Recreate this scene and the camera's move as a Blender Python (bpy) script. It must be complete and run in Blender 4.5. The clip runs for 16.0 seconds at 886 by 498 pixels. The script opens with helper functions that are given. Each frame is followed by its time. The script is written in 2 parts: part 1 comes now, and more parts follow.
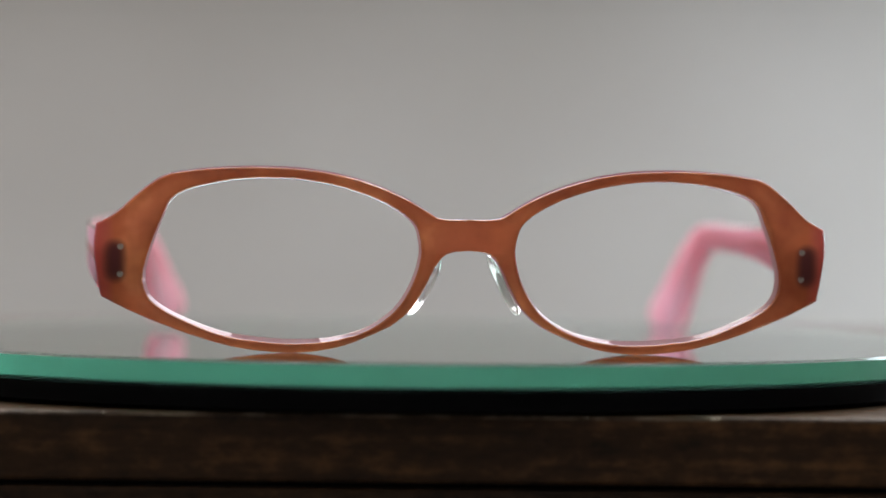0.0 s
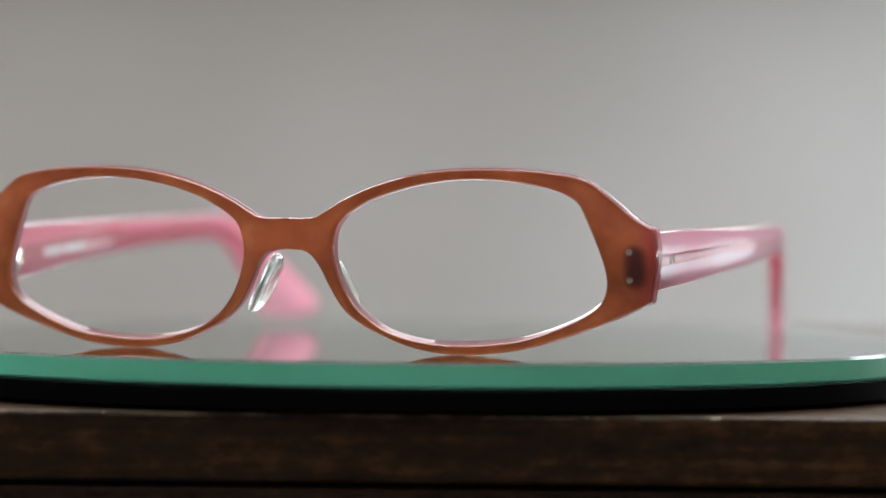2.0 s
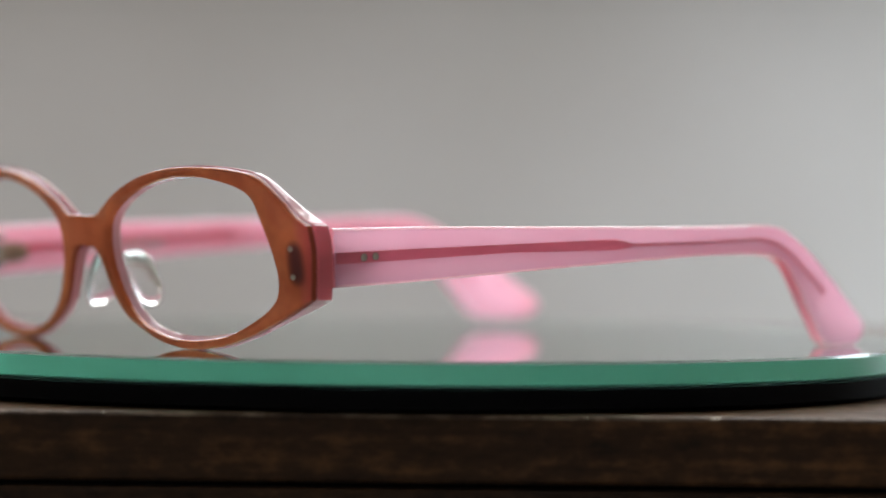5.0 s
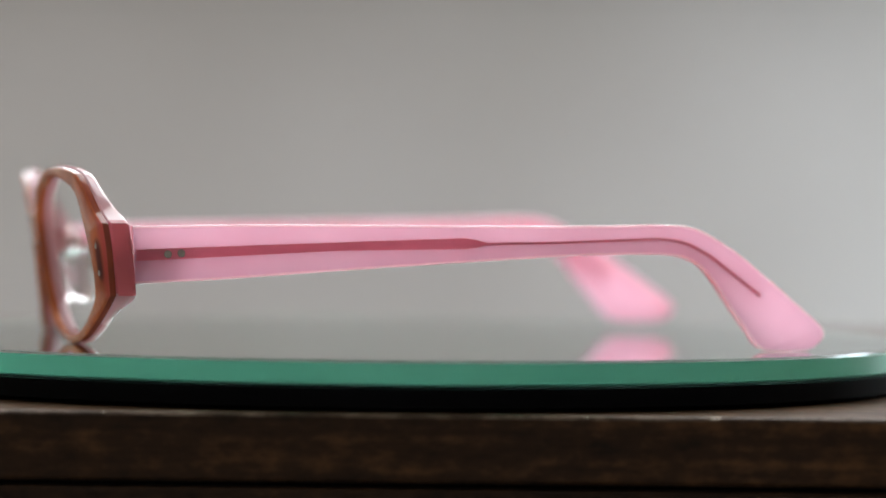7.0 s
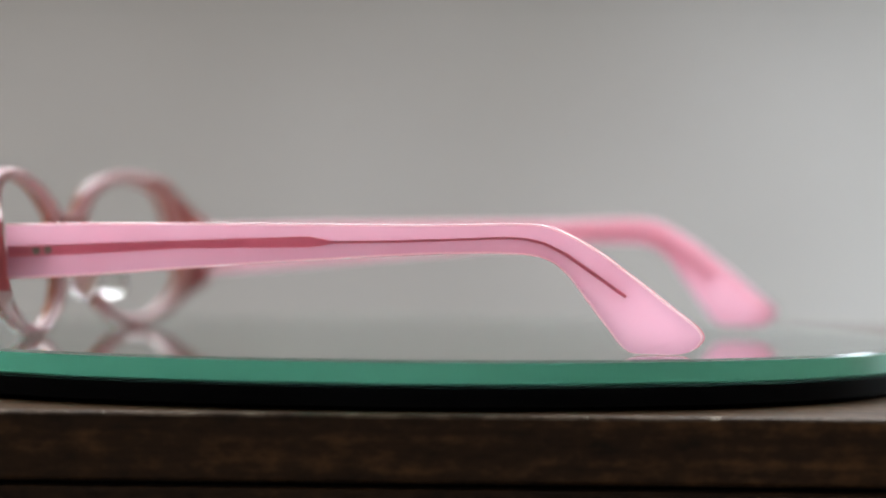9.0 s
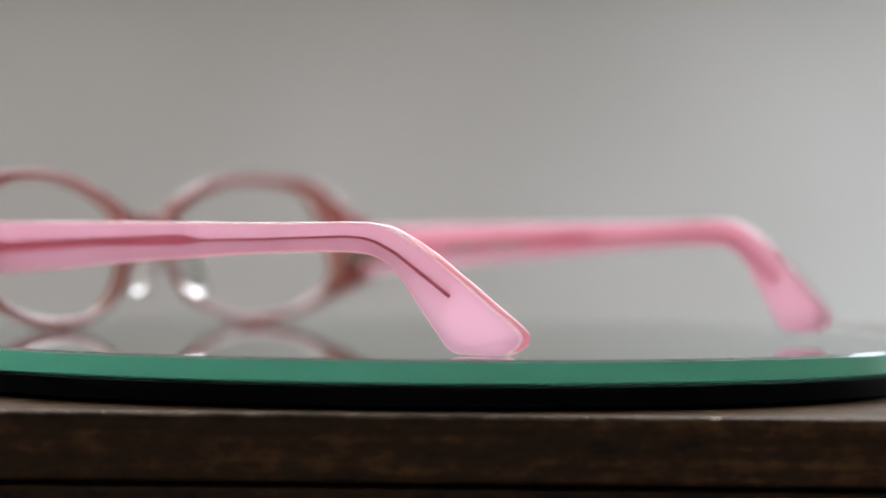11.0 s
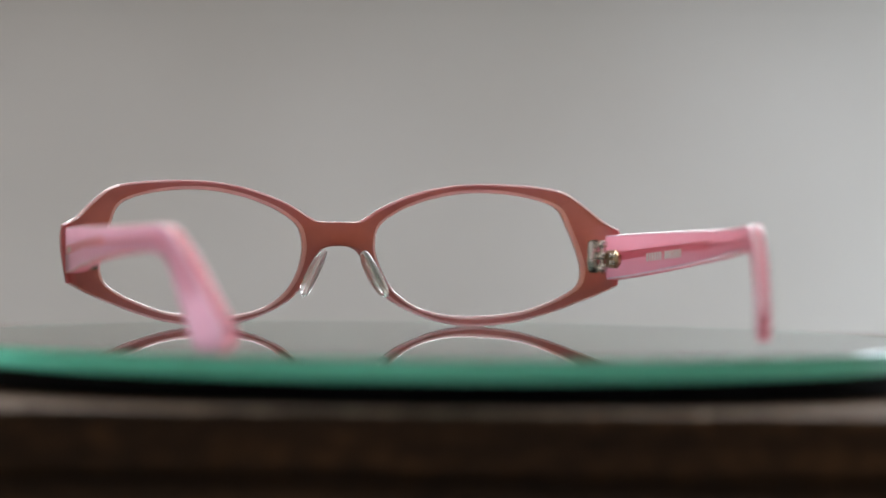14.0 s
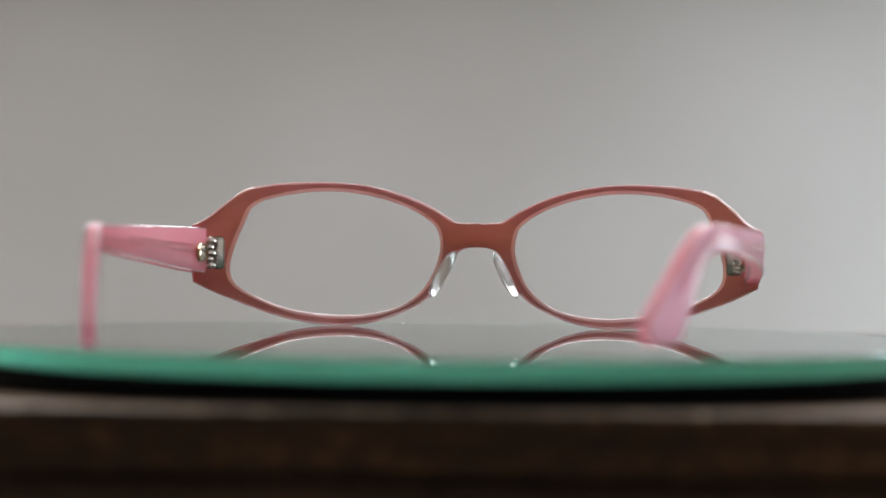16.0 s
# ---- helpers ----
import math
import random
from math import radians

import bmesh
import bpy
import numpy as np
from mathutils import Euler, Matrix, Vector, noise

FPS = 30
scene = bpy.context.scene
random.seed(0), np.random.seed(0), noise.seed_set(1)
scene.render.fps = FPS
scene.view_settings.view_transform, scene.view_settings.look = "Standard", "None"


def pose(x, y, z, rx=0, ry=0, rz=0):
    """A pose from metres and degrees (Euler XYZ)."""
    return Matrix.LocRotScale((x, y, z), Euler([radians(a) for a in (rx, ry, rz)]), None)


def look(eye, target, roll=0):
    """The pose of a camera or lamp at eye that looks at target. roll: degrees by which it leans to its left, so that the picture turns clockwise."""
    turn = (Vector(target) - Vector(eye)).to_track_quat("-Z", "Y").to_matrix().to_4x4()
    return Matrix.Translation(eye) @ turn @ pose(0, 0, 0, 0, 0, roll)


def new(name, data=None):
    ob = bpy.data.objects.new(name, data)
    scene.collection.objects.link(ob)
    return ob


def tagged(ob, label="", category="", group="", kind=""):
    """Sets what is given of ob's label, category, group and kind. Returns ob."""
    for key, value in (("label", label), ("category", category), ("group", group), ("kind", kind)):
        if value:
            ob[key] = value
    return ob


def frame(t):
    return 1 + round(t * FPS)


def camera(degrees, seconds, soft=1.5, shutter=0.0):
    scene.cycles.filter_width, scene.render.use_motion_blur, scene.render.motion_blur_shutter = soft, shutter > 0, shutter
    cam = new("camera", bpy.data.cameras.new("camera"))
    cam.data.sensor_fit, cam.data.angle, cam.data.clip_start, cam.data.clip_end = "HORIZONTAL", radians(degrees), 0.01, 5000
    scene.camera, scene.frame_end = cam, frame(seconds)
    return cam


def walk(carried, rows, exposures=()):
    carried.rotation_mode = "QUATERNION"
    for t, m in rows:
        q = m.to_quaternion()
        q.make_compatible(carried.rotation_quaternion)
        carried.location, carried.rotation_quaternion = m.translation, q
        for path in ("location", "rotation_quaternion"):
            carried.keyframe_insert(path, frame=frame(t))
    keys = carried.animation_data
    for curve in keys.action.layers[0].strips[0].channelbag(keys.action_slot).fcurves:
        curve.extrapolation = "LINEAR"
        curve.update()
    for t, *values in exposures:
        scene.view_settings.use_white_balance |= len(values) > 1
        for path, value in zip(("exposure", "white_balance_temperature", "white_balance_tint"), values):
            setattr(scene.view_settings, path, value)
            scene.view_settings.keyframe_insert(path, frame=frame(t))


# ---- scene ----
MM = 0.001
TABLE_Z = 0.750                     # top of the wooden stand
EYE_Z = TABLE_Z + 0.0354
GLASS_Z = EYE_Z - 0.0261            # upper face of the glass plate

# ---- camera ----
cam = camera(15.37, 16.0, soft=1.7)


def eye_row(t, x, dist, dz, pitch):
    return (t, pose(x, -dist, EYE_Z + dz, 90 + pitch, 0, 0) @ pose(0, 0, 0, 0, 0, 0.610))


walk(cam, [
    eye_row(0.0, 0.00267, 0.6760, 0.0, -0.660),
    eye_row(12.15, 0.00267, 0.6760, 0.0, -0.660),
    eye_row(12.22, 0.00270, 0.6780, 0.0, -0.655),
    eye_row(12.45, 0.00291, 0.6996, -0.0004, -0.538),
    eye_row(16.0, 0.00291, 0.6996, -0.0004, -0.538),
])
cam.data.dof.use_dof = True
cam.data.dof.aperture_fstop = 7.5
focus = new("focus_mark")
walk(focus, [(0.0, pose(0, -0.078, EYE_Z)), (12.15, pose(0, -0.078, EYE_Z)), (12.22, pose(0, -0.070, EYE_Z)), (12.45, pose(0, 0.066, EYE_Z)), (16.0, pose(0, 0.066, EYE_Z))])
cam.data.dof.focus_object = focus

# ---- world and light ----
world = bpy.data.worlds.new("sky")
scene.world = world
world.use_nodes = True
wn = world.node_tree.nodes
sky = wn.new("ShaderNodeTexSky")
sky.sky_type = 'NISHITA'
sky.sun_disc = False
sky.sun_elevation = radians(35)
sky.sun_rotation = radians(200)
world.node_tree.links.new(sky.outputs[0], wn["Background"].inputs[0])
wn["Background"].inputs[1].default_value = 0.10


def area(name, eye, target, sx, sy, power, colour):
    d = bpy.data.lights.new(name, 'AREA')
    d.shape, d.size, d.size_y, d.energy, d.color = 'RECTANGLE', sx, sy, power, colour
    ob = new(name, d)
    ob.matrix_world = look(eye, target)
    return ob


# daylight in unseen, assumed openings: beside the stand (two, one above the other), high in the wall behind it, and in
# the roof
area("window_light", (1.06, 1.24, 0.52), (0.0, 1.24, 0.52), 0.40, 0.6, 13, (0.80, 0.93, 1.0))
area("upper_side_window_light", (1.06, 1.24, 1.72), (0.0, 1.24, 1.72), 0.42, 0.66, 5, (0.80, 0.93, 1.0))
area("high_window_light", (0.1, 1.56, 1.68), (0.05, 0.0, 1.1), 1.35, 1.1, 23, (0.98, 0.985, 1.0))
area("roof_window_light", (0.15, 0.85, 2.45), (0.15, 0.75, 0.0), 1.3, 1.0, 24, (0.98, 0.985, 1.0))
scene.view_settings.exposure = 0.58


# ---- materials ----
def material(name):
    m = bpy.data.materials.new(name)
    m.use_nodes = True
    nt = m.node_tree
    return m, nt, nt.nodes["Principled BSDF"]


def node(nt, kind, **inputs):
    n = nt.nodes.new(kind)
    for k, v in inputs.items():
        n.inputs[k.replace("_", " ")].default_value = v
    return n


def coords(nt, scale=(1, 1, 1), shift=(0, 0, 0)):
    c = nt.nodes.new("ShaderNodeTexCoord")
    mp = nt.nodes.new("ShaderNodeMapping")
    mp.inputs["Scale"].default_value = scale
    mp.inputs["Location"].default_value = shift
    nt.links.new(c.outputs["Object"], mp.inputs[0])
    return mp.outputs[0]


def ramp(nt, fac, stops):
    r = nt.nodes.new("ShaderNodeValToRGB")
    r.color_ramp.elements[0].position, r.color_ramp.elements[0].color = stops[0][0], (*stops[0][1], 1)
    r.color_ramp.elements[1].position, r.color_ramp.elements[1].color = stops[-1][0], (*stops[-1][1], 1)
    for p, c in stops[1:-1]:
        e = r.color_ramp.elements.new(p)
        e.color = (*c, 1)
    nt.links.new(fac, r.inputs[0])
    return r.outputs[0]


def noise_tex(nt, vec, scale, detail=4, rough=0.55):
    n = node(nt, "ShaderNodeTexNoise", Scale=scale, Detail=detail, Roughness=rough)
    nt.links.new(vec, n.inputs["Vector"])
    return n.outputs["Fac"]


def bump(nt, fac, strength, dist, bsdf):
    b = node(nt, "ShaderNodeBump", Strength=strength, Distance=dist)
    nt.links.new(fac, b.inputs["Height"])
    nt.links.new(b.outputs[0], bsdf.inputs["Normal"])


def plaster(name, dark, light, rough=0.85, spread=1.6, shift=(0, 0, 0)):
    m, nt, b = material(name)
    v = coords(nt, shift=shift)
    big = noise_tex(nt, v, spread, 2)
    nt.links.new(ramp(nt, big, [(0.3, dark), (0.7, light)]), b.inputs["Base Color"])
    b.inputs["Roughness"].default_value = rough
    bump(nt, noise_tex(nt, v, 220, 5), 0.15, 0.002, b)
    return m


def wood(name, dark, mid, light, rough, grain=(3, 60, 60)):
    m, nt, b = material(name)
    v = coords(nt, grain)
    g = noise_tex(nt, v, 3.0, 8, 0.65)
    blot = noise_tex(nt, coords(nt, (90, 90, 170)), 2.0, 7, 0.7)
    mix = nt.nodes.new("ShaderNodeMath")
    mix.operation = 'MULTIPLY_ADD'
    nt.links.new(g, mix.inputs[0])
    mix.inputs[1].default_value = 0.55
    sc = nt.nodes.new("ShaderNodeMath")
    sc.operation = 'MULTIPLY'
    sc.inputs[1].default_value = 0.5
    nt.links.new(blot, sc.inputs[0])
    nt.links.new(sc.outputs[0], mix.inputs[2])
    nt.links.new(ramp(nt, mix.outputs[0], [(0.38, dark), (0.52, mid), (0.68, light)]), b.inputs["Base Color"])
    b.inputs["Roughness"].default_value = rough
    bump(nt, g, 0.25, 0.0006, b)
    return m


def acetate(name, colour_links, translucent, rough=0.24, relief=0.03, ior=1.3, gloss=1.0):
    """Polished cellulose acetate: a body that lets light through diffusely under a clear gloss."""
    m, nt, b = material(name)
    nt.nodes.remove(b)
    col = colour_links(nt)
    gm = node(nt, "ShaderNodeGamma", Gamma=0.5)
    nt.links.new(col, gm.inputs[0])
    df = nt.nodes.new("ShaderNodeBsdfDiffuse")
    nt.links.new(col, df.inputs[0])
    tr = nt.nodes.new("ShaderNodeBsdfTranslucent")
    nt.links.new(gm.outputs[0], tr.inputs[0])
    body = nt.nodes.new("ShaderNodeMixShader")
    body.inputs[0].default_value = translucent
    nt.links.new(df.outputs[0], body.inputs[1])
    nt.links.new(tr.outputs[0], body.inputs[2])
    fr = node(nt, "ShaderNodeFresnel", IOR=ior)
    gl = node(nt, "ShaderNodeBsdfGlossy", Roughness=rough)
    bp = node(nt, "ShaderNodeBump", Strength=relief, Distance=0.001)
    nt.links.new(noise_tex(nt, coords(nt), 350, 4), bp.inputs["Height"])
    nt.links.new(bp.outputs[0], gl.inputs["Normal"])
    mx = nt.nodes.new("ShaderNodeMixShader")
    sheen = nt.nodes.new("ShaderNodeMath")
    sheen.operation = 'MULTIPLY'
    sheen.inputs[1].default_value = gloss
    nt.links.new(fr.outputs[0], sheen.inputs[0])
    nt.links.new(sheen.outputs[0], mx.inputs[0])
    nt.links.new(body.outputs[0], mx.inputs[1])
    nt.links.new(gl.outputs[0], mx.inputs[2])
    nt.links.new(mx.outputs[0], nt.nodes["Material Output"].inputs[0])
    return m


def mottled(a, b_, scale):
    def make(nt):
        return ramp(nt, noise_tex(nt, coords(nt), scale, 3), [(0.35, a), (0.65, b_)])
    return make


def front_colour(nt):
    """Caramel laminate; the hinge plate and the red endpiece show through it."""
    c = nt.nodes.new("ShaderNodeTexCoord")
    s = nt.nodes.new("ShaderNodeSeparateXYZ")
    nt.links.new(c.outputs["Object"], s.inputs[0])

    def op(kind, a, b=None):
        n = nt.nodes.new("ShaderNodeMath")
        n.operation = kind
        for i, q in enumerate((a, b)):
            if q is None:
                continue
            if isinstance(q, (int, float)):
                n.inputs[i].default_value = q
            else:
                nt.links.new(q, n.inputs[i])
        return n.outputs[0]

    ax = op('ABSOLUTE', s.outputs[0])
    base = ramp(nt, noise_tex(nt, c.outputs["Object"], 90, 3), [(0.32, (0.32, 0.056, 0.012)), (0.58, (0.53, 0.115, 0.023)), (0.72, (0.72, 0.21, 0.045))])
    end = nt.nodes.new("ShaderNodeMapRange")
    nt.links.new(ax, end.inputs[0])
    end.inputs[1].default_value, end.inputs[2].default_value = 0.0638, 0.0682
    m1 = nt.nodes.new("ShaderNodeMix")
    m1.data_type = 'RGBA'
    nt.links.new(end.outputs[0], m1.inputs[0])
    nt.links.new(base, m1.inputs[6])
    m1.inputs[7].default_value = (0.58, 0.065, 0.058, 1)
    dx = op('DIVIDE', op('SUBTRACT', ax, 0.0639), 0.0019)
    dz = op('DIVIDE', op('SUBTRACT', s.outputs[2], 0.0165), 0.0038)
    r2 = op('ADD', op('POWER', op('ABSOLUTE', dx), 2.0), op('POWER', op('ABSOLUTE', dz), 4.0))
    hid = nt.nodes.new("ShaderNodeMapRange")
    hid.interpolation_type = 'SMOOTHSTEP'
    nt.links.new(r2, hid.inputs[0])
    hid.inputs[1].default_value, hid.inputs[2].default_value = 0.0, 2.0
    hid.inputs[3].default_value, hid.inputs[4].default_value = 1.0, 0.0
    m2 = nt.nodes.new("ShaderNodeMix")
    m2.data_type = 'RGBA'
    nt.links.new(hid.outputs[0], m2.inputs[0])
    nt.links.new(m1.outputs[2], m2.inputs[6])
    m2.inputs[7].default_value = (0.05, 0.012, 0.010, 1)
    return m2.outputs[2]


def rose_colour(nt):
    """Pink back layer, deep red in the thick endpieces."""
    c = nt.nodes.new("ShaderNodeTexCoord")
    s = nt.nodes.new("ShaderNodeSeparateXYZ")
    nt.links.new(c.outputs["Object"], s.inputs[0])
    ab = nt.nodes.new("ShaderNodeMath")
    ab.operation = 'ABSOLUTE'
    nt.links.new(s.outputs[0], ab.inputs[0])
    end = nt.nodes.new("ShaderNodeMapRange")
    nt.links.new(ab.outputs[0], end.inputs[0])
    end.inputs[1].default_value, end.inputs[2].default_value = 0.0640, 0.0665
    m1 = nt.nodes.new("ShaderNodeMix")
    m1.data_type = 'RGBA'
    nt.links.new(end.outputs[0], m1.inputs[0])
    nt.links.new(ramp(nt, noise_tex(nt, c.outputs["Object"], 80, 3), [(0.35, (0.275, 0.085, 0.095)), (0.65, (0.37, 0.125, 0.135))]), m1.inputs[6])
    m1.inputs[7].default_value = (0.62, 0.12, 0.15, 1)
    return m1.outputs[2]


def metal(name, colour, rough):
    m, nt, b = material(name)
    nt.links.new(ramp(nt, noise_tex(nt, coords(nt), 900, 3), [(0.3, tuple(c * 0.75 for c in colour)), (0.7, colour)]), b.inputs["Base Color"])
    b.inputs["Metallic"].default_value = 1.0
    b.inputs["Roughness"].default_value = rough
    return m


def clear(name, tint, ior, rough=0.0):
    m, nt, b = material(name)
    b.inputs["Base Color"].default_value = (*tint, 1)
    b.inputs["Transmission Weight"].default_value = 1.0
    b.inputs["Roughness"].default_value = rough
    b.inputs["IOR"].default_value = ior
    return m


def plain(name, colour, rough):
    m, nt, b = material(name)
    nt.links.new(ramp(nt, noise_tex(nt, coords(nt), 300, 3), [(0.3, tuple(c * 0.85 for c in colour)), (0.7, colour)]), b.inputs["Base Color"])
    b.inputs["Roughness"].default_value = rough
    return m


WALL = plaster("grey_plaster", (0.322, 0.301, 0.285), (0.420, 0.406, 0.396), spread=2.2, shift=(0.35, 0.0, 0.2))
PALE_WALL = plaster("pale_plaster", (0.68, 0.66, 0.63), (0.76, 0.74, 0.71))
BEIGE_WALL = plaster("beige_plaster", (0.36, 0.31, 0.26), (0.44, 0.39, 0.33))
FLOOR = wood("floor_wood", (0.05, 0.03, 0.018), (0.09, 0.055, 0.03), (0.14, 0.085, 0.05), 0.45)
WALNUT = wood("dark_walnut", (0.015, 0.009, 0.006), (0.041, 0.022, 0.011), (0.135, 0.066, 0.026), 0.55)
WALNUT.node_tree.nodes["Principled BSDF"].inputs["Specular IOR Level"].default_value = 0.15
WALNUT_TOP = wood("lit_walnut_top", (0.034, 0.018, 0.010), (0.064, 0.036, 0.020), (0.105, 0.062, 0.035), 0.7)
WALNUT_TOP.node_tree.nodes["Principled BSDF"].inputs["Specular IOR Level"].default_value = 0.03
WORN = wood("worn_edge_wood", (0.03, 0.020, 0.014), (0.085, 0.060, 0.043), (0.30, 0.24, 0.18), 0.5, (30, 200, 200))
WORN.node_tree.nodes["Principled BSDF"].inputs["Specular IOR Level"].default_value = 0.1
CHIP = plain("pale_chipped_wood", (0.62, 0.56, 0.44), 0.5)
BLACK = plain("black_plastic", (0.003, 0.003, 0.004), 0.7)
BLACK.node_tree.nodes["Principled BSDF"].inputs["Specular IOR Level"].default_value = 0.05
GLASS = clear("green_glass", (0.36, 0.76, 0.61), 1.6)
def ground_glass():
    m, nt, b = material("ground_glass_edge")
    v = coords(nt)
    nt.links.new(ramp(nt, noise_tex(nt, v, 60, 3), [(0.3, (0.10, 0.52, 0.35)), (0.7, (0.12, 0.57, 0.39))]), b.inputs["Base Color"])
    b.inputs["Transmission Weight"].default_value = 0.75
    b.inputs["Roughness"].default_value = 0.42
    b.inputs["IOR"].default_value = 1.52
    return m


GLASS_EDGE = ground_glass()
GLASS_BEVEL = clear("seamed_glass_bevel", (0.60, 0.86, 0.76), 1.52, 0.10)
GLASS_BEVEL.node_tree.nodes["Principled BSDF"].inputs["Transmission Weight"].default_value = 0.7
PADS = clear("clear_acetate", (0.98, 0.97, 0.97), 1.45, 0.10)
PADS.node_tree.nodes["Principled BSDF"].inputs["Transmission Weight"].default_value = 0.82
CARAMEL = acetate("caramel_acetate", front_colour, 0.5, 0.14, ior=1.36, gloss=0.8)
CARAMEL_SHADED = acetate("caramel_acetate_shaded_side", mottled((0.20, 0.034, 0.014), (0.30, 0.060, 0.022), 120), 0.3, 0.14, ior=1.36, gloss=0.8)
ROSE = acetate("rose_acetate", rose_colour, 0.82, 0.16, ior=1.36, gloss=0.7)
ROSE_LIT_EDGE = acetate("rose_acetate_lit_edge", mottled((0.76, 0.46, 0.50), (0.82, 0.54, 0.58), 80), 0.6, 0.10, ior=1.44)
ROSE_DARK_SIDE = acetate("rose_acetate_dark_side", mottled((0.38, 0.13, 0.145), (0.46, 0.175, 0.19), 80), 0.55, 0.16, ior=1.28, gloss=0.4)
ROSE_GLOW_BEVEL = acetate("rose_acetate_glow_bevel", mottled((0.95, 0.62, 0.66), (0.98, 0.70, 0.74), 80), 0.7, 0.12, ior=1.42)
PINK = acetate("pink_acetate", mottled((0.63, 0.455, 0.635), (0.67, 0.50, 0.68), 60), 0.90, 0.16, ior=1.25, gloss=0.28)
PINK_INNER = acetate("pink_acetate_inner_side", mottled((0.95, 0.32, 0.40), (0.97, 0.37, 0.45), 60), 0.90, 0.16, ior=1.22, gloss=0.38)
PINK_DEEP_EDGE = acetate("pink_acetate_deep_edge", mottled((0.97, 0.26, 0.34), (0.98, 0.31, 0.39), 60), 0.95, 0.14, ior=1.22, gloss=0.6)
PINK_LIT_BEVEL = acetate("pink_acetate_lit_bevel", mottled((0.97, 0.82, 0.87), (0.99, 0.88, 0.92), 90), 0.94, 0.08, ior=1.42)
CORE = acetate("core_rose", mottled((0.75, 0.28, 0.32), (0.81, 0.33, 0.37), 120), 0.85, ior=1.2, gloss=0.6)
STEEL = metal("nickel_steel", (0.86, 0.83, 0.77), 0.25)
RIVET = metal("dull_rivet_steel", (0.50, 0.50, 0.44), 0.45)
BRASS = metal("warm_nickel", (0.55, 0.42, 0.26), 0.3)
WHITE = plain("white_print", (0.98, 0.96, 0.96), 0.35)


# ---- mesh helpers ----
def mesh_ob(name, bm, mat, parent=None, label="", smooth=None):
    me = bpy.data.meshes.new(name)
    bmesh.ops.recalc_face_normals(bm, faces=bm.faces)
    bm.to_mesh(me)
    bm.free()
    me.materials.append(mat)
    if smooth is not None:
        me.shade_smooth()
        me.set_sharp_from_angle(angle=radians(smooth))
    ob = new(name, me)
    if parent:
        ob.parent = parent
    if label:
        tagged(ob, label)
    return ob


def part(name, bm, mat, parent, label="", smooth=35):
    return mesh_ob(name, bm, mat, parent, label, smooth)


def box_bm(x0, x1, y0, y1, z0, z1, bevel=0.0, segs=2):
    bm = bmesh.new()
    bmesh.ops.create_cube(bm, size=1)
    bmesh.ops.scale(bm, vec=(x1 - x0, y1 - y0, z1 - z0), verts=bm.verts)
    bmesh.ops.translate(bm, vec=((x0 + x1) / 2, (y0 + y1) / 2, (z0 + z1) / 2), verts=bm.verts)
    if bevel:
        bmesh.ops.bevel(bm, geom=bm.edges[:], offset=bevel, segments=segs, profile=0.5, affect='EDGES')
    return bm


def lathe_bm(profile, n=48, m=Matrix()):
    """A turned solid about z from (radius, height) pairs, closed at both ends."""
    bm = bmesh.new()
    rings = []
    for r, z in profile:
        rings.append([bm.verts.new(m @ Vector((r * math.cos(2 * math.pi * i / n), r * math.sin(2 * math.pi * i / n), z))) for i in range(n)])
    for a, b in zip(rings, rings[1:]):
        for i in range(n):
            bm.faces.new((a[i], a[(i + 1) % n], b[(i + 1) % n], b[i]))
    bm.faces.new(rings[0][::-1])
    bm.faces.new(rings[-1])
    return bm


def spline(points, per):
    """A smooth open curve through the points."""
    out = []
    p = [np.array(q, float) for q in points]
    for i in range(len(p) - 1):
        a, b, c, d = p[max(i - 1, 0)], p[i], p[i + 1], p[min(i + 2, len(p) - 1)]
        for k in range(per):
            t = k / per
            out.append(0.5 * (2 * b + (c - a) * t + (2 * a - 5 * b + 4 * c - d) * t * t + (3 * b - a - 3 * c + d) * t ** 3))
    out.append(p[-1])
    return out


# ---- the room ----
def frame_of_boxes(name, boxes, mat, label, category):
    bm = bmesh.new()
    for q in boxes:
        b = box_bm(*q)
        me = bpy.data.meshes.new("tmp")
        b.to_mesh(me)
        b.free()
        bm.from_mesh(me)
        bpy.data.meshes.remove(me)
    return tagged(mesh_ob(name, bm, mat), label, category, kind="structure")


X0, X1, Y0, Y1, ZC, WT = -0.6, 1.0, -2.2, 1.5, 2.4, 0.1
tagged(mesh_ob("floor", box_bm(X0 - WT, X1 + WT, Y0 - WT, Y1 + WT, -WT, 0), FLOOR), "dark wooden floor under the stand", "floor", kind="structure")
frame_of_boxes("ceiling", ((X0 - WT, -0.55, Y0 - WT, Y1 + WT, ZC, ZC + WT), (0.85, X1 + WT, Y0 - WT, Y1 + WT, ZC, ZC + WT),
                           (-0.55, 0.85, Y0 - WT, 0.3, ZC, ZC + WT), (-0.55, 0.85, 1.4, Y1 + WT, ZC, ZC + WT)), PALE_WALL, "plain pale ceiling with an unseen opening for an added lamp", "ceiling")
frame_of_boxes("wall_north", ((X0 - WT, X1 + WT, Y1, Y1 + WT, 0, 1.1), (X0 - WT, X1 + WT, Y1, Y1 + WT, 2.26, ZC),
                              (X0 - WT, -0.6, Y1, Y1 + WT, 1.1, 2.26), (0.8, X1 + WT, Y1, Y1 + WT, 1.1, 2.26)),
               WALL, "plain matt grey plaster wall behind the stand", "wall")
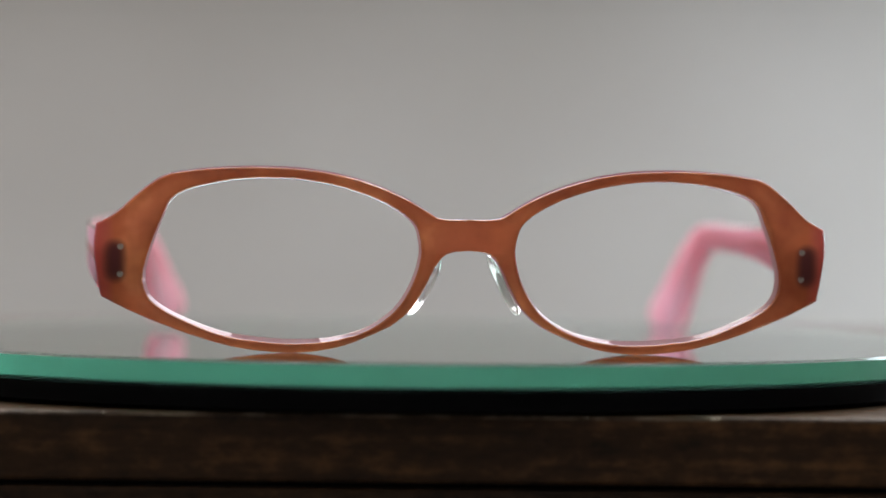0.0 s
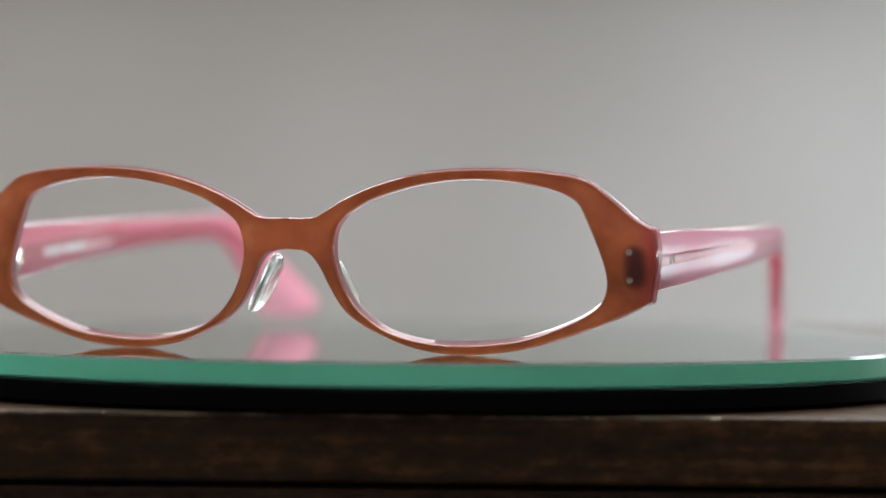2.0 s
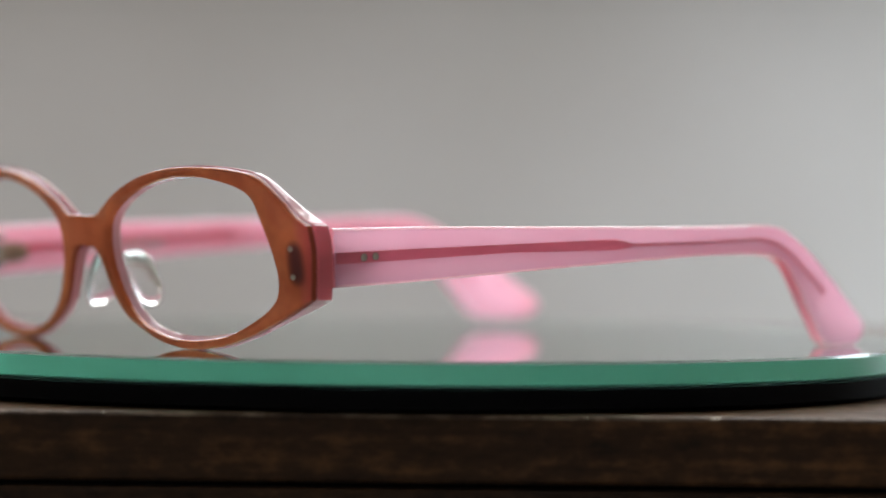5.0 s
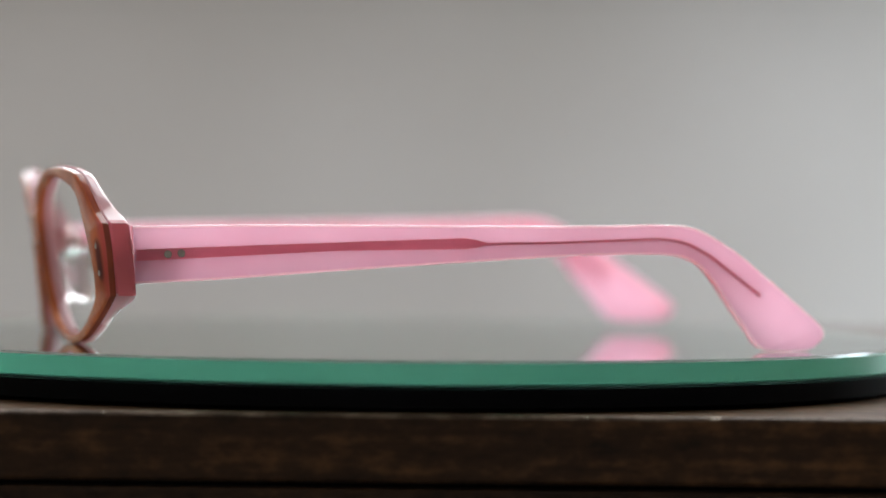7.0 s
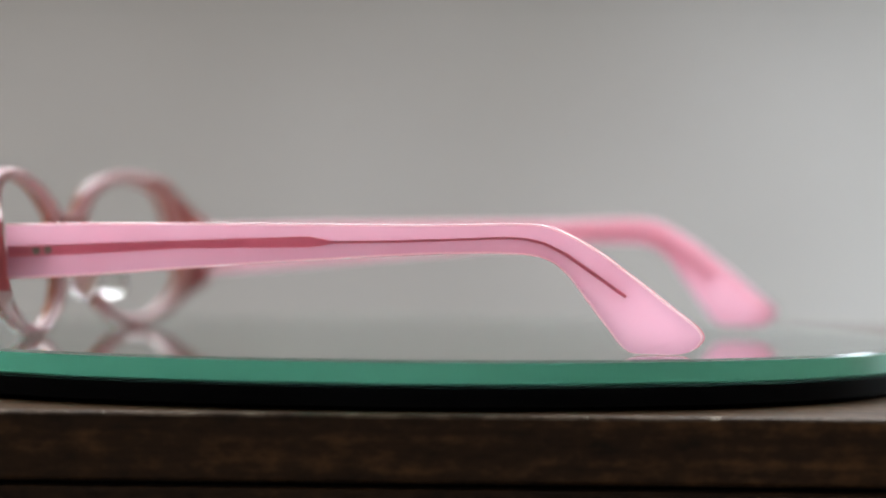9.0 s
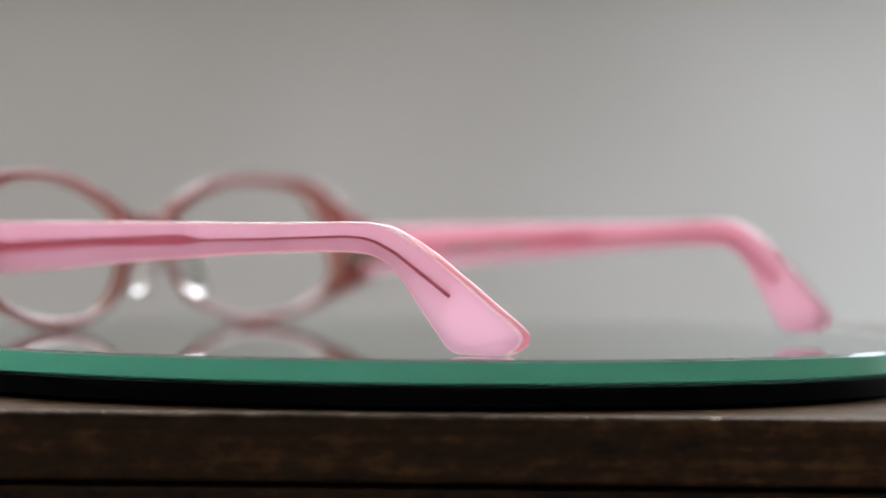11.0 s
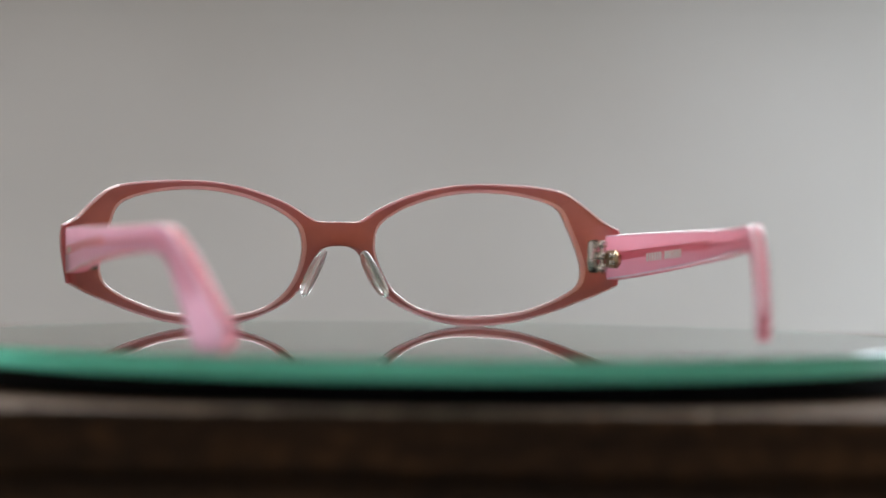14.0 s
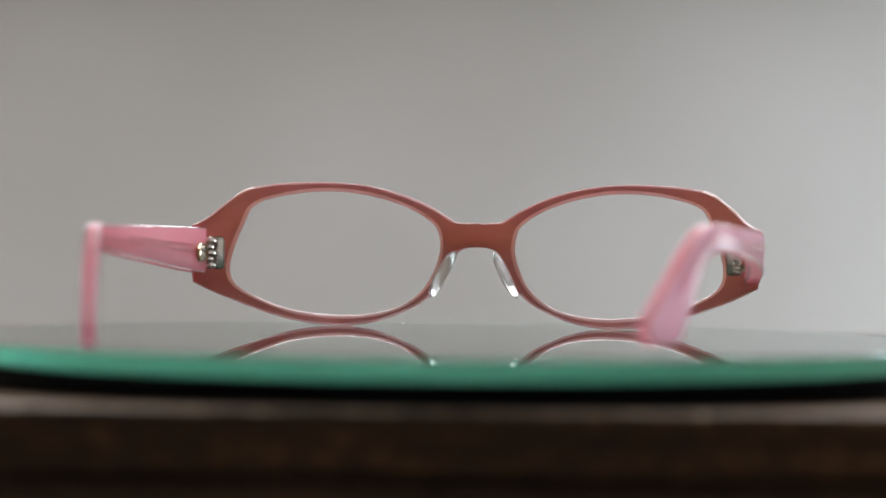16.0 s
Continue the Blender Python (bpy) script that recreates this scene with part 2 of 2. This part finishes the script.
tagged(mesh_ob("window_sill", box_bm(X0, 0.8, Y1 - 0.08, Y1, 1.05, 1.1, 0.004), PALE_WALL), "unseen pale ledge added to shade the upper wall", "window sill", kind="structure")
tagged(mesh_ob("wall_south", box_bm(X0 - WT, X1 + WT, Y0 - WT, Y0, 0, ZC), PALE_WALL), "plain pale plaster wall", "wall", kind="structure")
tagged(mesh_ob("wall_west", box_bm(X0 - WT, X0, Y0, Y1, 0, ZC), BEIGE_WALL), "plain warm beige plaster wall", "wall", kind="structure")
frame_of_boxes("wall_east", ((X1, X1 + WT, Y0, 1.02, 0, ZC), (X1, X1 + WT, 1.46, Y1, 0, ZC), (X1, X1 + WT, 1.02, 1.46, 0, 0.2), (X1, X1 + WT, 1.02, 1.46, 0.84, 1.38), (X1, X1 + WT, 1.02, 1.46, 2.06, ZC)),
               WALL, "grey plaster side wall with two unseen openings for lamps", "wall")


# ---- the wooden stand ----
def wooden_stand():
    root = tagged(new("wooden_stand"), "dark walnut wooden stand with worn front edge and a groove", "stand")
    root.location = (0, 0, TABLE_Z)
    front, w = -0.1047, 0.30
    bm = box_bm(-w, w, front, 0.30, -0.0121, 0, 0.0007, 2)
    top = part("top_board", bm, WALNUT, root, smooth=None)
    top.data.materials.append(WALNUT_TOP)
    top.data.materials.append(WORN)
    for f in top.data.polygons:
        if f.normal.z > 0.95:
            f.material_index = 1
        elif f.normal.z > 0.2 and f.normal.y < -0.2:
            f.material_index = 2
    rng = random.Random(4)
    for x, size in ((0.0505, 0.0007), (-0.0560, 0.0006), (0.0280, 0.0006), (-0.0285, 0.0005), (0.0655, 0.0004), (-0.0705, 0.0005), (0.0120, 0.0004)):
        bm = bmesh.new()
        bmesh.ops.create_icosphere(bm, subdivisions=2, radius=1)
        for v in bm.verts:
            v.co = Vector((v.co.x * size * 1.8, v.co.y * size * 0.5, v.co.z * size * 0.5)) * rng.uniform(0.75, 1.15)
        bmesh.ops.translate(bm, vec=(x, front + 0.0004, -0.0004), verts=bm.verts)
        part("chip", bm, CHIP, top, "pale worn chip on the edge", smooth=30)
    part("groove_strip", box_bm(-w + .002, w - .002, front + 0.003, 0.297, -0.0131, -0.0121), BLACK, root, "dark recessed groove", smooth=None)
    part("lower_board", box_bm(-w, w, front - 0.0002, 0.30, -0.060, -0.0131, 0.0008, 2), WALNUT, root, smooth=None)
    for sx in (-1, 1):
        for sy in (0, 1):
            y = front + 0.03 if sy == 0 else 0.24
            part("leg", box_bm(sx * 0.26 - 0.025, sx * 0.26 + 0.025, y, y + 0.05, -TABLE_Z, -0.060, 0.003, 2), WALNUT, root, smooth=None)
    return root


wooden_stand()


# ---- the turntable: glass plate on a black platter, set off its axis ----
OFF = (-0.0077, 0.0017)


def turntable():
    root = tagged(new("turntable"), "round clear green-edged glass plate on a black platter", "turntable")
    m = Matrix.Translation((OFF[0], OFF[1], 0))
    r = 0.1060
    h = GLASS_Z - TABLE_Z
    g = 0.0044
    part("glass_plate", lathe_bm([(r - 0.0003, h - g), (r, h - g + 0.0003), (r, h - 0.0005), (r - 0.0005, h)], 256, m), GLASS, root, "clear float glass disc with green polished edge", smooth=4)
    plate = root.children[0]
    plate.data.materials.append(GLASS_EDGE)
    plate.data.materials.append(GLASS_BEVEL)
    for f in plate.data.polygons:
        if abs(f.normal.z) < 0.995:
            f.material_index = 2 if f.normal.z > 0.15 else 1
    part("platter", lathe_bm([(r - 0.0016, 0.0005), (r - 0.0008, 0.0010), (r - 0.0008, h - g - 0.0006), (r - 0.0015, h - g - 0.0002)], 192, m), BLACK, root, "matt black round platter", smooth=30)
    part("base_foot", lathe_bm([(0.060, 0.0), (0.060, 0.0005)], 96), BLACK, root, "black foot of the turntable", smooth=30)
    return root


# ---- the eyeglasses; local x along the front, y towards the temples, z up from the glass ----
LIFT = 28.3      # local heights below are counted from the eye's level, in mm


def front_y(x, z=-11.35):
    """Depth of the front's face: bowed from side to side, its top leaning forward."""
    return -6.5 + 6.5 * (x / 63.5) ** 2 - 0.14 * (z + 11.35)


def outline():
    """Outer edge of one half of the front, from the bridge's top round the endpiece to the bridge's underside (mm)."""
    top = [(0, -3.7), (4.9, -3.55), (7.3, -2.4), (11.3, 0.0), (16.5, 2.3), (22.8, 4.2), (30.2, 5.4), (38.8, 5.7), (47.4, 5.25), (54.0, 4.3)]
    slope = [(54.0, 4.3), (56.6, 3.1), (60.5, 0.0), (63.8, -3.0), (67.3, -5.0)]
    end = [(67.3, -5.0), (67.7, -9.0), (67.2, -13.5), (66.4, -18.3)]
    low = [(66.4, -18.3), (61.0, -21.0), (54.3, -23.7), (47.8, -25.9), (41.3, -27.5), (33.8, -28.25), (28.4, -28.1), (22.6, -27.0), (17.6, -25.1),
           (13.4, -23.0), (10.2, -20.2), (7.8, -16.3), (6.2, -13.0), (4.4, -10.5), (2.4, -9.6), (0, -9.4)]
    pts = []
    for s in (top, slope, end, low):
        pts += spline(s, 8)[:-1]
    return pts + [np.array((0, -9.4))]


def eye_hole():
    ctrl = [(8.7, -7.6), (9.9, -4.5), (13.4, -1.8), (18.0, 0.4), (24.2, 2.25), (31.5, 3.4), (38.9, 3.5), (45.5, 2.7), (51.0, 1.3), (54.0, -0.6),
            (55.7, -4.2), (57.7, -9.5), (58.8, -14.2), (58.1, -17.8), (55.5, -20.3), (50.6, -22.8), (44.4, -25.1), (38.0, -26.2), (31.6, -26.6),
            (25.0, -26.1), (18.8, -24.4), (14.4, -21.7), (11.6, -18.6), (9.6, -14.6), (8.6, -10.6)]
    n = len(ctrl)
    return spline([ctrl[-1]] + ctrl + ctrl[:2], 6)[6:6 + 6 * n]


CENTRE = np.array((33.0, -11.5))


def polar(pts):
    a = [math.atan2(p[1] - CENTRE[1], p[0] - CENTRE[0]) for p in pts]
    r = [math.hypot(p[1] - CENTRE[1], p[0] - CENTRE[0]) for p in pts]
    k = sorted(zip(a, r))
    return [q[0] for q in k], [q[1] for q in k]


def half_rings():
    """Outer and inner edge points at the same bearings from the eye's centre; the last flag marks the bridge's middle plane."""
    out = outline()
    oa, orad = polar(out)
    ia, irad = polar(eye_hole())
    bearings = sorted(set(oa) | set(np.linspace(-math.pi, math.pi, 80)[1:]))
    keep = [bearings[0]]
    for b in bearings[1:]:
        if b - keep[-1] > 0.004 or b in oa:
            keep.append(b)
    a_top, a_low = (math.atan2(z - CENTRE[1], -CENTRE[0]) for z in (-3.7, -9.4))
    rows = []
    for b in keep:
        mid = a_low - 1e-6 <= b <= a_top + 1e-6 or a_top - 1e-6 <= b <= a_low + 1e-6
        ro = np.interp(b, oa, orad, period=2 * math.pi)
        if mid:
            ro = -CENTRE[0] / math.cos(b)
        ri = np.interp(b, ia, irad, period=2 * math.pi)
        d = np.array((math.cos(b), math.sin(b)))
        rows.append((CENTRE + d * ri, CENTRE + d * ro, mid))
    return rows


def laminate(section, bond, kinds=None):
    """Sweeps section(inner, outer, mid) -> list of (x, y, z, on_outer) round one half, and mirrors it. bond: the edge glued to the other layer."""
    bm = bmesh.new()
    rows = half_rings()
    for s in (1, -1):
        rings = []
        for i, o, mid in rows:
            rings.append(([bm.verts.new((s * x * MM, y * MM, (z + LIFT) * MM)) for x, y, z in section(i, o, mid)], mid))
        n = len(rings)
        for k in range(n):
            (a, ma), (b, mb) = rings[k], rings[(k + 1) % n]
            m = len(a)
            for j in range(m):
                if j == bond or ma and mb and j in OUTER_EDGES[m]:
                    continue
                q = (a[j], a[(j + 1) % m], b[(j + 1) % m], b[j])
                f = bm.faces.new(q if s > 0 else q[::-1])
                if kinds:
                    f.material_index = kinds(j, abs(a[j].co.x + b[j].co.x) / (2 * MM), (a[j].co.z + b[j].co.z) / (2 * MM) - LIFT)
    bmesh.ops.remove_doubles(bm, verts=bm.verts, dist=2e-6)
    return bm


OUTER_EDGES = {8: (1, 2, 3), 10: (1, 2, 3, 4)}


def bearing(p):
    d = p - CENTRE
    return d / np.linalg.norm(d)


def ledge(p):
    """How far the pink layer stands into the eye opening past the brown one (mm): most along the bottom."""
    c, n = bearing(p)
    return 0.46 - 0.36 * n + 0.06 * c


def shy(p):
    """How far the brown layer's rounded outer edge stays inside the pink one (mm): most along the top."""
    return 0.20 + 0.14 * bearing(p)[1]


def mixpt(i, o, d_from_o):
    v = i - o
    ln = np.linalg.norm(v)
    return o + v / ln * d_from_o


BOND = 1.6                         # thickness of the brown layer


def front_section(i, o, mid):
    steps = ((i, 0.6, 0.0), (o, 0.6, 0.0), (o, 0.2, 0.14), (o, 0.0, 0.5), (o, 0.0, BOND), (i, 0.0, BOND), (i, 0.0, 0.5), (i, 0.2, 0.14))
    pts = []
    for p, d, dy in steps:
        q = o if mid and p is o else mixpt(i if p is o else o, p, d + (shy(o) if p is o else 0.0))
        pts.append((q[0], front_y(q[0], q[1]) + (dy if not (mid and p is o) or dy == BOND else 0.0), q[1]))
    return pts


def thick(x):
    return 3.7 + 1.7 * min(1, max(0, (x - 56) / 8)) ** 2


def back_section(i, o, mid):
    e = ledge(i)
    # distance in from the edge, depth from the front layer's glue line (positive) or from the back face (negative)
    steps = ((i, 0.15, 0.0005), (o, 0.45, 0.0005), (o, 0.0, 0.35), (o, 0.0, -1.0), (o, 0.16, -0.45), (o, 0.65, 0.0),
             (i, 0.85 - e, 0.0), (i, 0.25 - e, -0.5), (i, -e, -0.85), (i, -e, 1.15))
    pts = []
    for p, d, dy in steps:
        flat = mid and p is o
        q = o if flat else mixpt(i if p is o else o, p, d)
        y = front_y(q[0], q[1]) + (BOND + dy if dy > 0 else thick(abs(q[0])) + (0.0 if flat and dy > -0.9 else dy))
        pts.append((q[0], y, q[1]))
    return pts


TEMPLE_Y = [(-20, 66.6), (6, 67.0), (12, 67.3), (40, 70.0), (70, 71.6), (100, 69.5), (126, 65.0), (139, 61.9), (160, 57)]


CLOSE = [0.0]                      # how far a temple bends inwards


def temple_x(y):
    ys, xs = [q[0] for q in TEMPLE_Y], [q[1] for q in TEMPLE_Y]
    w = [np.interp(y + d, ys, xs) for d in (-9, -4.5, 0, 4.5, 9)]
    return float(np.mean(w)) - CLOSE[0] * y * y


def tube_sections(stations, half_thick, shift=0.0):
    """A bar whose sections are rounded rectangles between an upper and a lower point (y, z) at each station."""
    bm = bmesh.new()
    rings = []
    for (ty, tz, by, bz, th, rad) in stations:
        hh = math.hypot(ty - by, tz - bz) / 2
        cy, cz = (ty + by) / 2, (tz + bz) / 2
        uy, uz = ((ty - by) / (2 * hh), (tz - bz) / (2 * hh)) if hh > 1e-6 else (0, 1)
        ring = []
        r = min(rad, hh, th)
        for sx, su in ((1, 1), (-1, 1), (-1, -1), (1, -1)):
            a0 = {(1, 1): 0, (-1, 1): 90, (-1, -1): 180, (1, -1): 270}[(sx, su)]
            for k in range(4):
                a = radians(a0 + 30 * k)
                x = sx * (th - r) + r * math.cos(a)
                u = su * (hh - r) + r * math.sin(a)
                yy, zz = cy + uy * u, cz + uz * u
                ring.append(bm.verts.new(((temple_x(yy) - half_thick + x + shift) * MM, yy * MM, (zz + LIFT) * MM)))
        rings.append(ring)
    n = len(rings[0])
    for a, b in zip(rings, rings[1:]):
        for k in range(n):
            bm.faces.new((a[k], a[(k + 1) % n], b[(k + 1) % n], b[k]))
    bm.faces.new(rings[0][::-1])
    bm.faces.new(rings[-1])
    return bm


def temple_bm():
    pairs = [(5.9, -5.5, 6.5, -16.1), (22.8, -5.1, 22.8, -15.1), (43.4, -4.9, 43.4, -13.45), (64.4, -4.8, 64.4, -11.9), (85.8, -4.7, 85.8, -10.5),
             (97.0, -4.5, 96.5, -10.1), (105.7, -4.3, 102.3, -10.0), (111.1, -4.7, 106.6, -10.1), (115.6, -6.4, 110.0, -10.6), (121.5, -9.9, 112.9, -11.9),
             (125.5, -12.9, 115.6, -14.5), (130.0, -16.3, 120.1, -20.6), (134.0, -19.5, 123.0, -24.4), (137.4, -22.1, 124.7, -26.6),
             (139.0, -23.6, 126.6, -27.9), (139.6, -25.0, 129.8, -28.15), (138.8, -26.5, 133.3, -28.2), (137.4, -27.5, 135.6, -28.1)]
    st = []
    for q in spline(pairs, 6):
        th = 1.9 - 0.35 * min(1, q[0] / 60)
        st.append((*q, th, 0.45))
    bm = tube_sections(st, 1.9)
    # flat sides, cut edges coloured deeper, and bevels between them whitened as lit lines
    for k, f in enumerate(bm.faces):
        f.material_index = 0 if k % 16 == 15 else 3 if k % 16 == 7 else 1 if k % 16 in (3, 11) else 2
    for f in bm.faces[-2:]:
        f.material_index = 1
    return bm


def core_bm():
    pairs = [(6.6, -9.8, 6.6, -11.9, 0), (15.8, -9.35, 15.8, -11.4, 0), (43.4, -8.1, 43.4, -9.7, 0), (67.0, -7.1, 67.0, -9.2, 0), (69.4, -7.5, 69.4, -8.9, 0), (71.2, -7.95, 71.2, -8.5, 0),
             (85, -7.6, 85, -8.1, 0), (96.7, -7.1, 96.7, -7.6, 0), (104.5, -6.75, 104.3, -7.25, 0), (108.0, -7.0, 107.7, -7.5, 0), (111.0, -7.7, 110.6, -8.2, 0), (115.1, -9.7, 114.6, -10.2, 0),
             (121.0, -13.9, 120.6, -14.4, 0), (126.9, -18.1, 126.5, -18.6, 0)]
    st = []
    for k in range(len(pairs) - 1):
        for j in range(6):
            q = [a + (b - a) * j / 6 for a, b in zip(pairs[k], pairs[k + 1])]
            st.append((q[0], q[1], q[2], q[3], 1.9 - 0.35 * min(1, q[0] / 60) + 0.03, 0.1))
    return tube_sections(st, 1.9)


def disc_on(x, y, z, r, h, way):
    """A small domed rivet head at a place in mm, facing the given way."""
    m = Matrix.Translation((x * MM, y * MM, (z + LIFT) * MM)) @ Vector(way).to_track_quat("Z", "Y").to_matrix().to_4x4()
    return lathe_bm([(r * MM, -0.3 * MM), (r * MM, h * 0.6 * MM), (r * 0.92 * MM, h * MM), (r * 0.8 * MM, h * MM), (r * 0.72 * MM, h * 0.3 * MM), (r * 0.2 * MM, h * 0.25 * MM)], 20, m)


def nose_pad_bm(s):
    bm = bmesh.new()
    bmesh.ops.create_uvsphere(bm, u_segments=28, v_segments=18, radius=1)
    for v in bm.verts:
        x, y, z = v.co
        f = (abs(x) ** 2.8 + abs(y) ** 2.8 + abs(z) ** 2.8) ** (-1 / 2.8)
        v.co = Vector((x * f * 1.05, y * f * 3.6, z * f * 6.1)) * MM
        v.co.x += 0.0006 * (v.co.y / 0.0032) ** 2
    m = Matrix.Translation((s * 7.4 * MM, 1.8 * MM, (-15.8 + LIFT) * MM)) @ pose(0, 0, 0, 8, -s * 27, -s * 3)
    bmesh.ops.transform(bm, matrix=m, verts=bm.verts)
    return bm


def mm_box(x0, x1, y0, y1, z0, z1, bevel):
    return box_bm(x0 * MM, x1 * MM, y0 * MM, y1 * MM, (z0 + LIFT) * MM, (z1 + LIFT) * MM, bevel * MM)


def hinge_plate_bm(x):
    """Flat plate along the temple, its far end cut to a blunt point."""
    shape = [(7.4, -9.1), (13.4, -9.0), (15.7, -10.3), (15.7, -12.1), (13.4, -13.4), (7.4, -13.3)]
    bm = bmesh.new()
    lo = [bm.verts.new(((x - 0.8) * MM, y * MM, (z + LIFT) * MM)) for y, z in shape]
    hi = [bm.verts.new(((x + 0.3) * MM, y * MM, (z + LIFT) * MM)) for y, z in shape]
    bm.faces.new(lo)
    bm.faces.new(hi[::-1])
    for k in range(6):
        bm.faces.new((lo[k], hi[k], hi[(k + 1) % 6], lo[(k + 1) % 6]))
    bmesh.ops.bevel(bm, geom=bm.edges[:], offset=0.25 * MM, segments=2, profile=0.5, affect='EDGES')
    return bm


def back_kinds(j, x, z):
    """0: the rose face and the deep red endpiece, 1: cut edges of the eye openings and the facets, coloured pale as if
    lit, 2: darker outer sides, 3: inner bevel coloured to glow pink.
    """
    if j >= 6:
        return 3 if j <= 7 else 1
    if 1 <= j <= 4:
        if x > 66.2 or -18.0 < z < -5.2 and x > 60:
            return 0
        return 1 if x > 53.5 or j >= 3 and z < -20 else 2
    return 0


def eyeglasses():
    root = tagged(new("eyeglasses"), "caramel-fronted pink acetate eyeglasses standing open on a glass plate", "eyeglasses")
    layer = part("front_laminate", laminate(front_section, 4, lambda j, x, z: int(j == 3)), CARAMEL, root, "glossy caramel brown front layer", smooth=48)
    layer.data.materials.append(CARAMEL_SHADED)
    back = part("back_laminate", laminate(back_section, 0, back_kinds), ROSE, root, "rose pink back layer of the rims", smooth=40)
    back.data.materials.append(ROSE_LIT_EDGE)
    back.data.materials.append(ROSE_DARK_SIDE)
    back.data.materials.append(ROSE_GLOW_BEVEL)
    for s in (1, -1):
        for z in (-9.2, -14.2):
            part("rivet", disc_on(s * 62.9, front_y(62.9, z), z, 0.58, 0.05, (s * 0.2, -1, 0)), RIVET, root, "small steel rivet")
        part("nose_pad", nose_pad_bm(s), PADS, root, "clear moulded nose pad", smooth=60)
        hinge = part("front_hinge", mm_box(s * 60.7 - 1.6, s * 60.7 + 1.6, 4.3, 5.5, -15.3, -7.4, 0.95), STEEL, root, "steel hinge plate")
        for z in (-8.4, -11.35, -14.3):
            part("knuckle", mm_box(s * 61.9 - 1.1, s * 61.9 + 1.1, 5.0, 8.9, z - 0.75, z + 0.75, 0.5), STEEL, hinge)
        m = Matrix.Translation((s * 62.2 * MM, 7.0 * MM, (-11.35 + LIFT) * MM))
        part("hinge_pin", lathe_bm([(0.5 * MM, -3.9 * MM), (0.55 * MM, -3.7 * MM), (0.55 * MM, 3.7 * MM), (0.5 * MM, 3.9 * MM)], 16, m), STEEL, hinge)
        CLOSE[0] = 0.0 if s > 0 else 0.00058
        bm = temple_bm()
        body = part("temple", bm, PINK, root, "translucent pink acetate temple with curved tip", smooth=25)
        body.data.materials.append(PINK_DEEP_EDGE)
        body.data.materials.append(PINK_LIT_BEVEL)
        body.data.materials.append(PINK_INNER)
        subs = [part("core_wire", core_bm(), CORE, body, "dark rose core wire", smooth=40)]
        for y, z in ((12.4, -10.6), (14.8, -10.4)):
            subs.append(part("rivet", disc_on(temple_x(y), y, z, 0.72, 0.05, (1, 0.02, 0)), RIVET, body, "small steel rivet"))
        xi = temple_x(11) - 3.75
        subs.append(part("temple_hinge", hinge_plate_bm(xi), BRASS, body, "warm nickel temple hinge"))
        for z in (-10.4, -12.0):
            for y in (11.4, 13.6):
                subs.append(part("screw", disc_on(xi - 0.8, y, z, 0.6, 0.3, (-1, 0, 0)), STEEL, body))
        for z in (-9.9, -12.8):
            subs.append(part("knuckle", mm_box(61.2, 63.4, 5.9, 9.2, z - 0.6, z + 0.6, 0.4), STEEL, body))
        if s < 0:
            for k in range(14):
                if k == 6:
                    continue
                y0 = 29.6 + 1.5 * k
                st = []
                for y in (y0, y0 + 0.5, y0 + 1.05):
                    zc = -10.8 + 0.045 * (y - 29.6)
                    st.append((y, zc + 0.95, y, zc - 0.95, 0.04, 0.02))
                subs.append(part("print_bar", tube_sections(st, 3.62), WHITE, body, "white printed bar"))
            for ob in [body] + subs:
                ob.data.transform(Matrix.Diagonal((-1, 1, 1, 1)))
                ob.data.flip_normals()
            body.matrix_local = Matrix.Translation((-63 * MM, 6 * MM, 9.2 * MM)) @ pose(0, 0, 0, 1.05, 0, 0) @ Matrix.Translation((63 * MM, -6 * MM, -10 * MM))
    return root


table_disc = turntable()
glasses = eyeglasses()


# ---- what moves: plate and eyeglasses turn together about the turntable's axis ----
TURN = [(0, 84.84), (0.5, 78.93), (1, 72.89), (1.5, 66.85), (2, 60.87), (2.5, 54.87), (3, 48.78), (3.5, 42.68), (4, 36.62), (5, 24.42), (6, 12.18),
        (6.5, 6.06), (7, 0.0), (7.5, -6.14), (8, -12.24), (8.5, -18.2), (9, -24.1), (10, -35.94), (11, -47.8), (11.5, -53.75), (12, -59.83),
        (12.5, -65.93), (13, -71.97), (13.5, -78.06), (14, -84.22), (14.5, -90.35), (15, -96.4), (15.5, -102.45), (16, -108.55)]


def motions():
    home = Matrix.Translation((-72.88 * MM, -13.27 * MM, 0)) @ Matrix.Rotation(math.atan2(-0.98054, 0.19630), 4, 'Z')
    fine = [(k / 4, float(np.interp(k / 4, [q[0] for q in TURN], [q[1] for q in TURN]))) for k in range(65)]
    walk(table_disc, [(t, Matrix.Translation((0, 0, TABLE_Z)) @ Matrix.Rotation(radians(a), 4, 'Z')) for t, a in fine])
    walk(glasses, [(t, Matrix.Translation((0, 0, GLASS_Z)) @ Matrix.Rotation(radians(a), 4, 'Z') @ home) for t, a in fine])


motions()
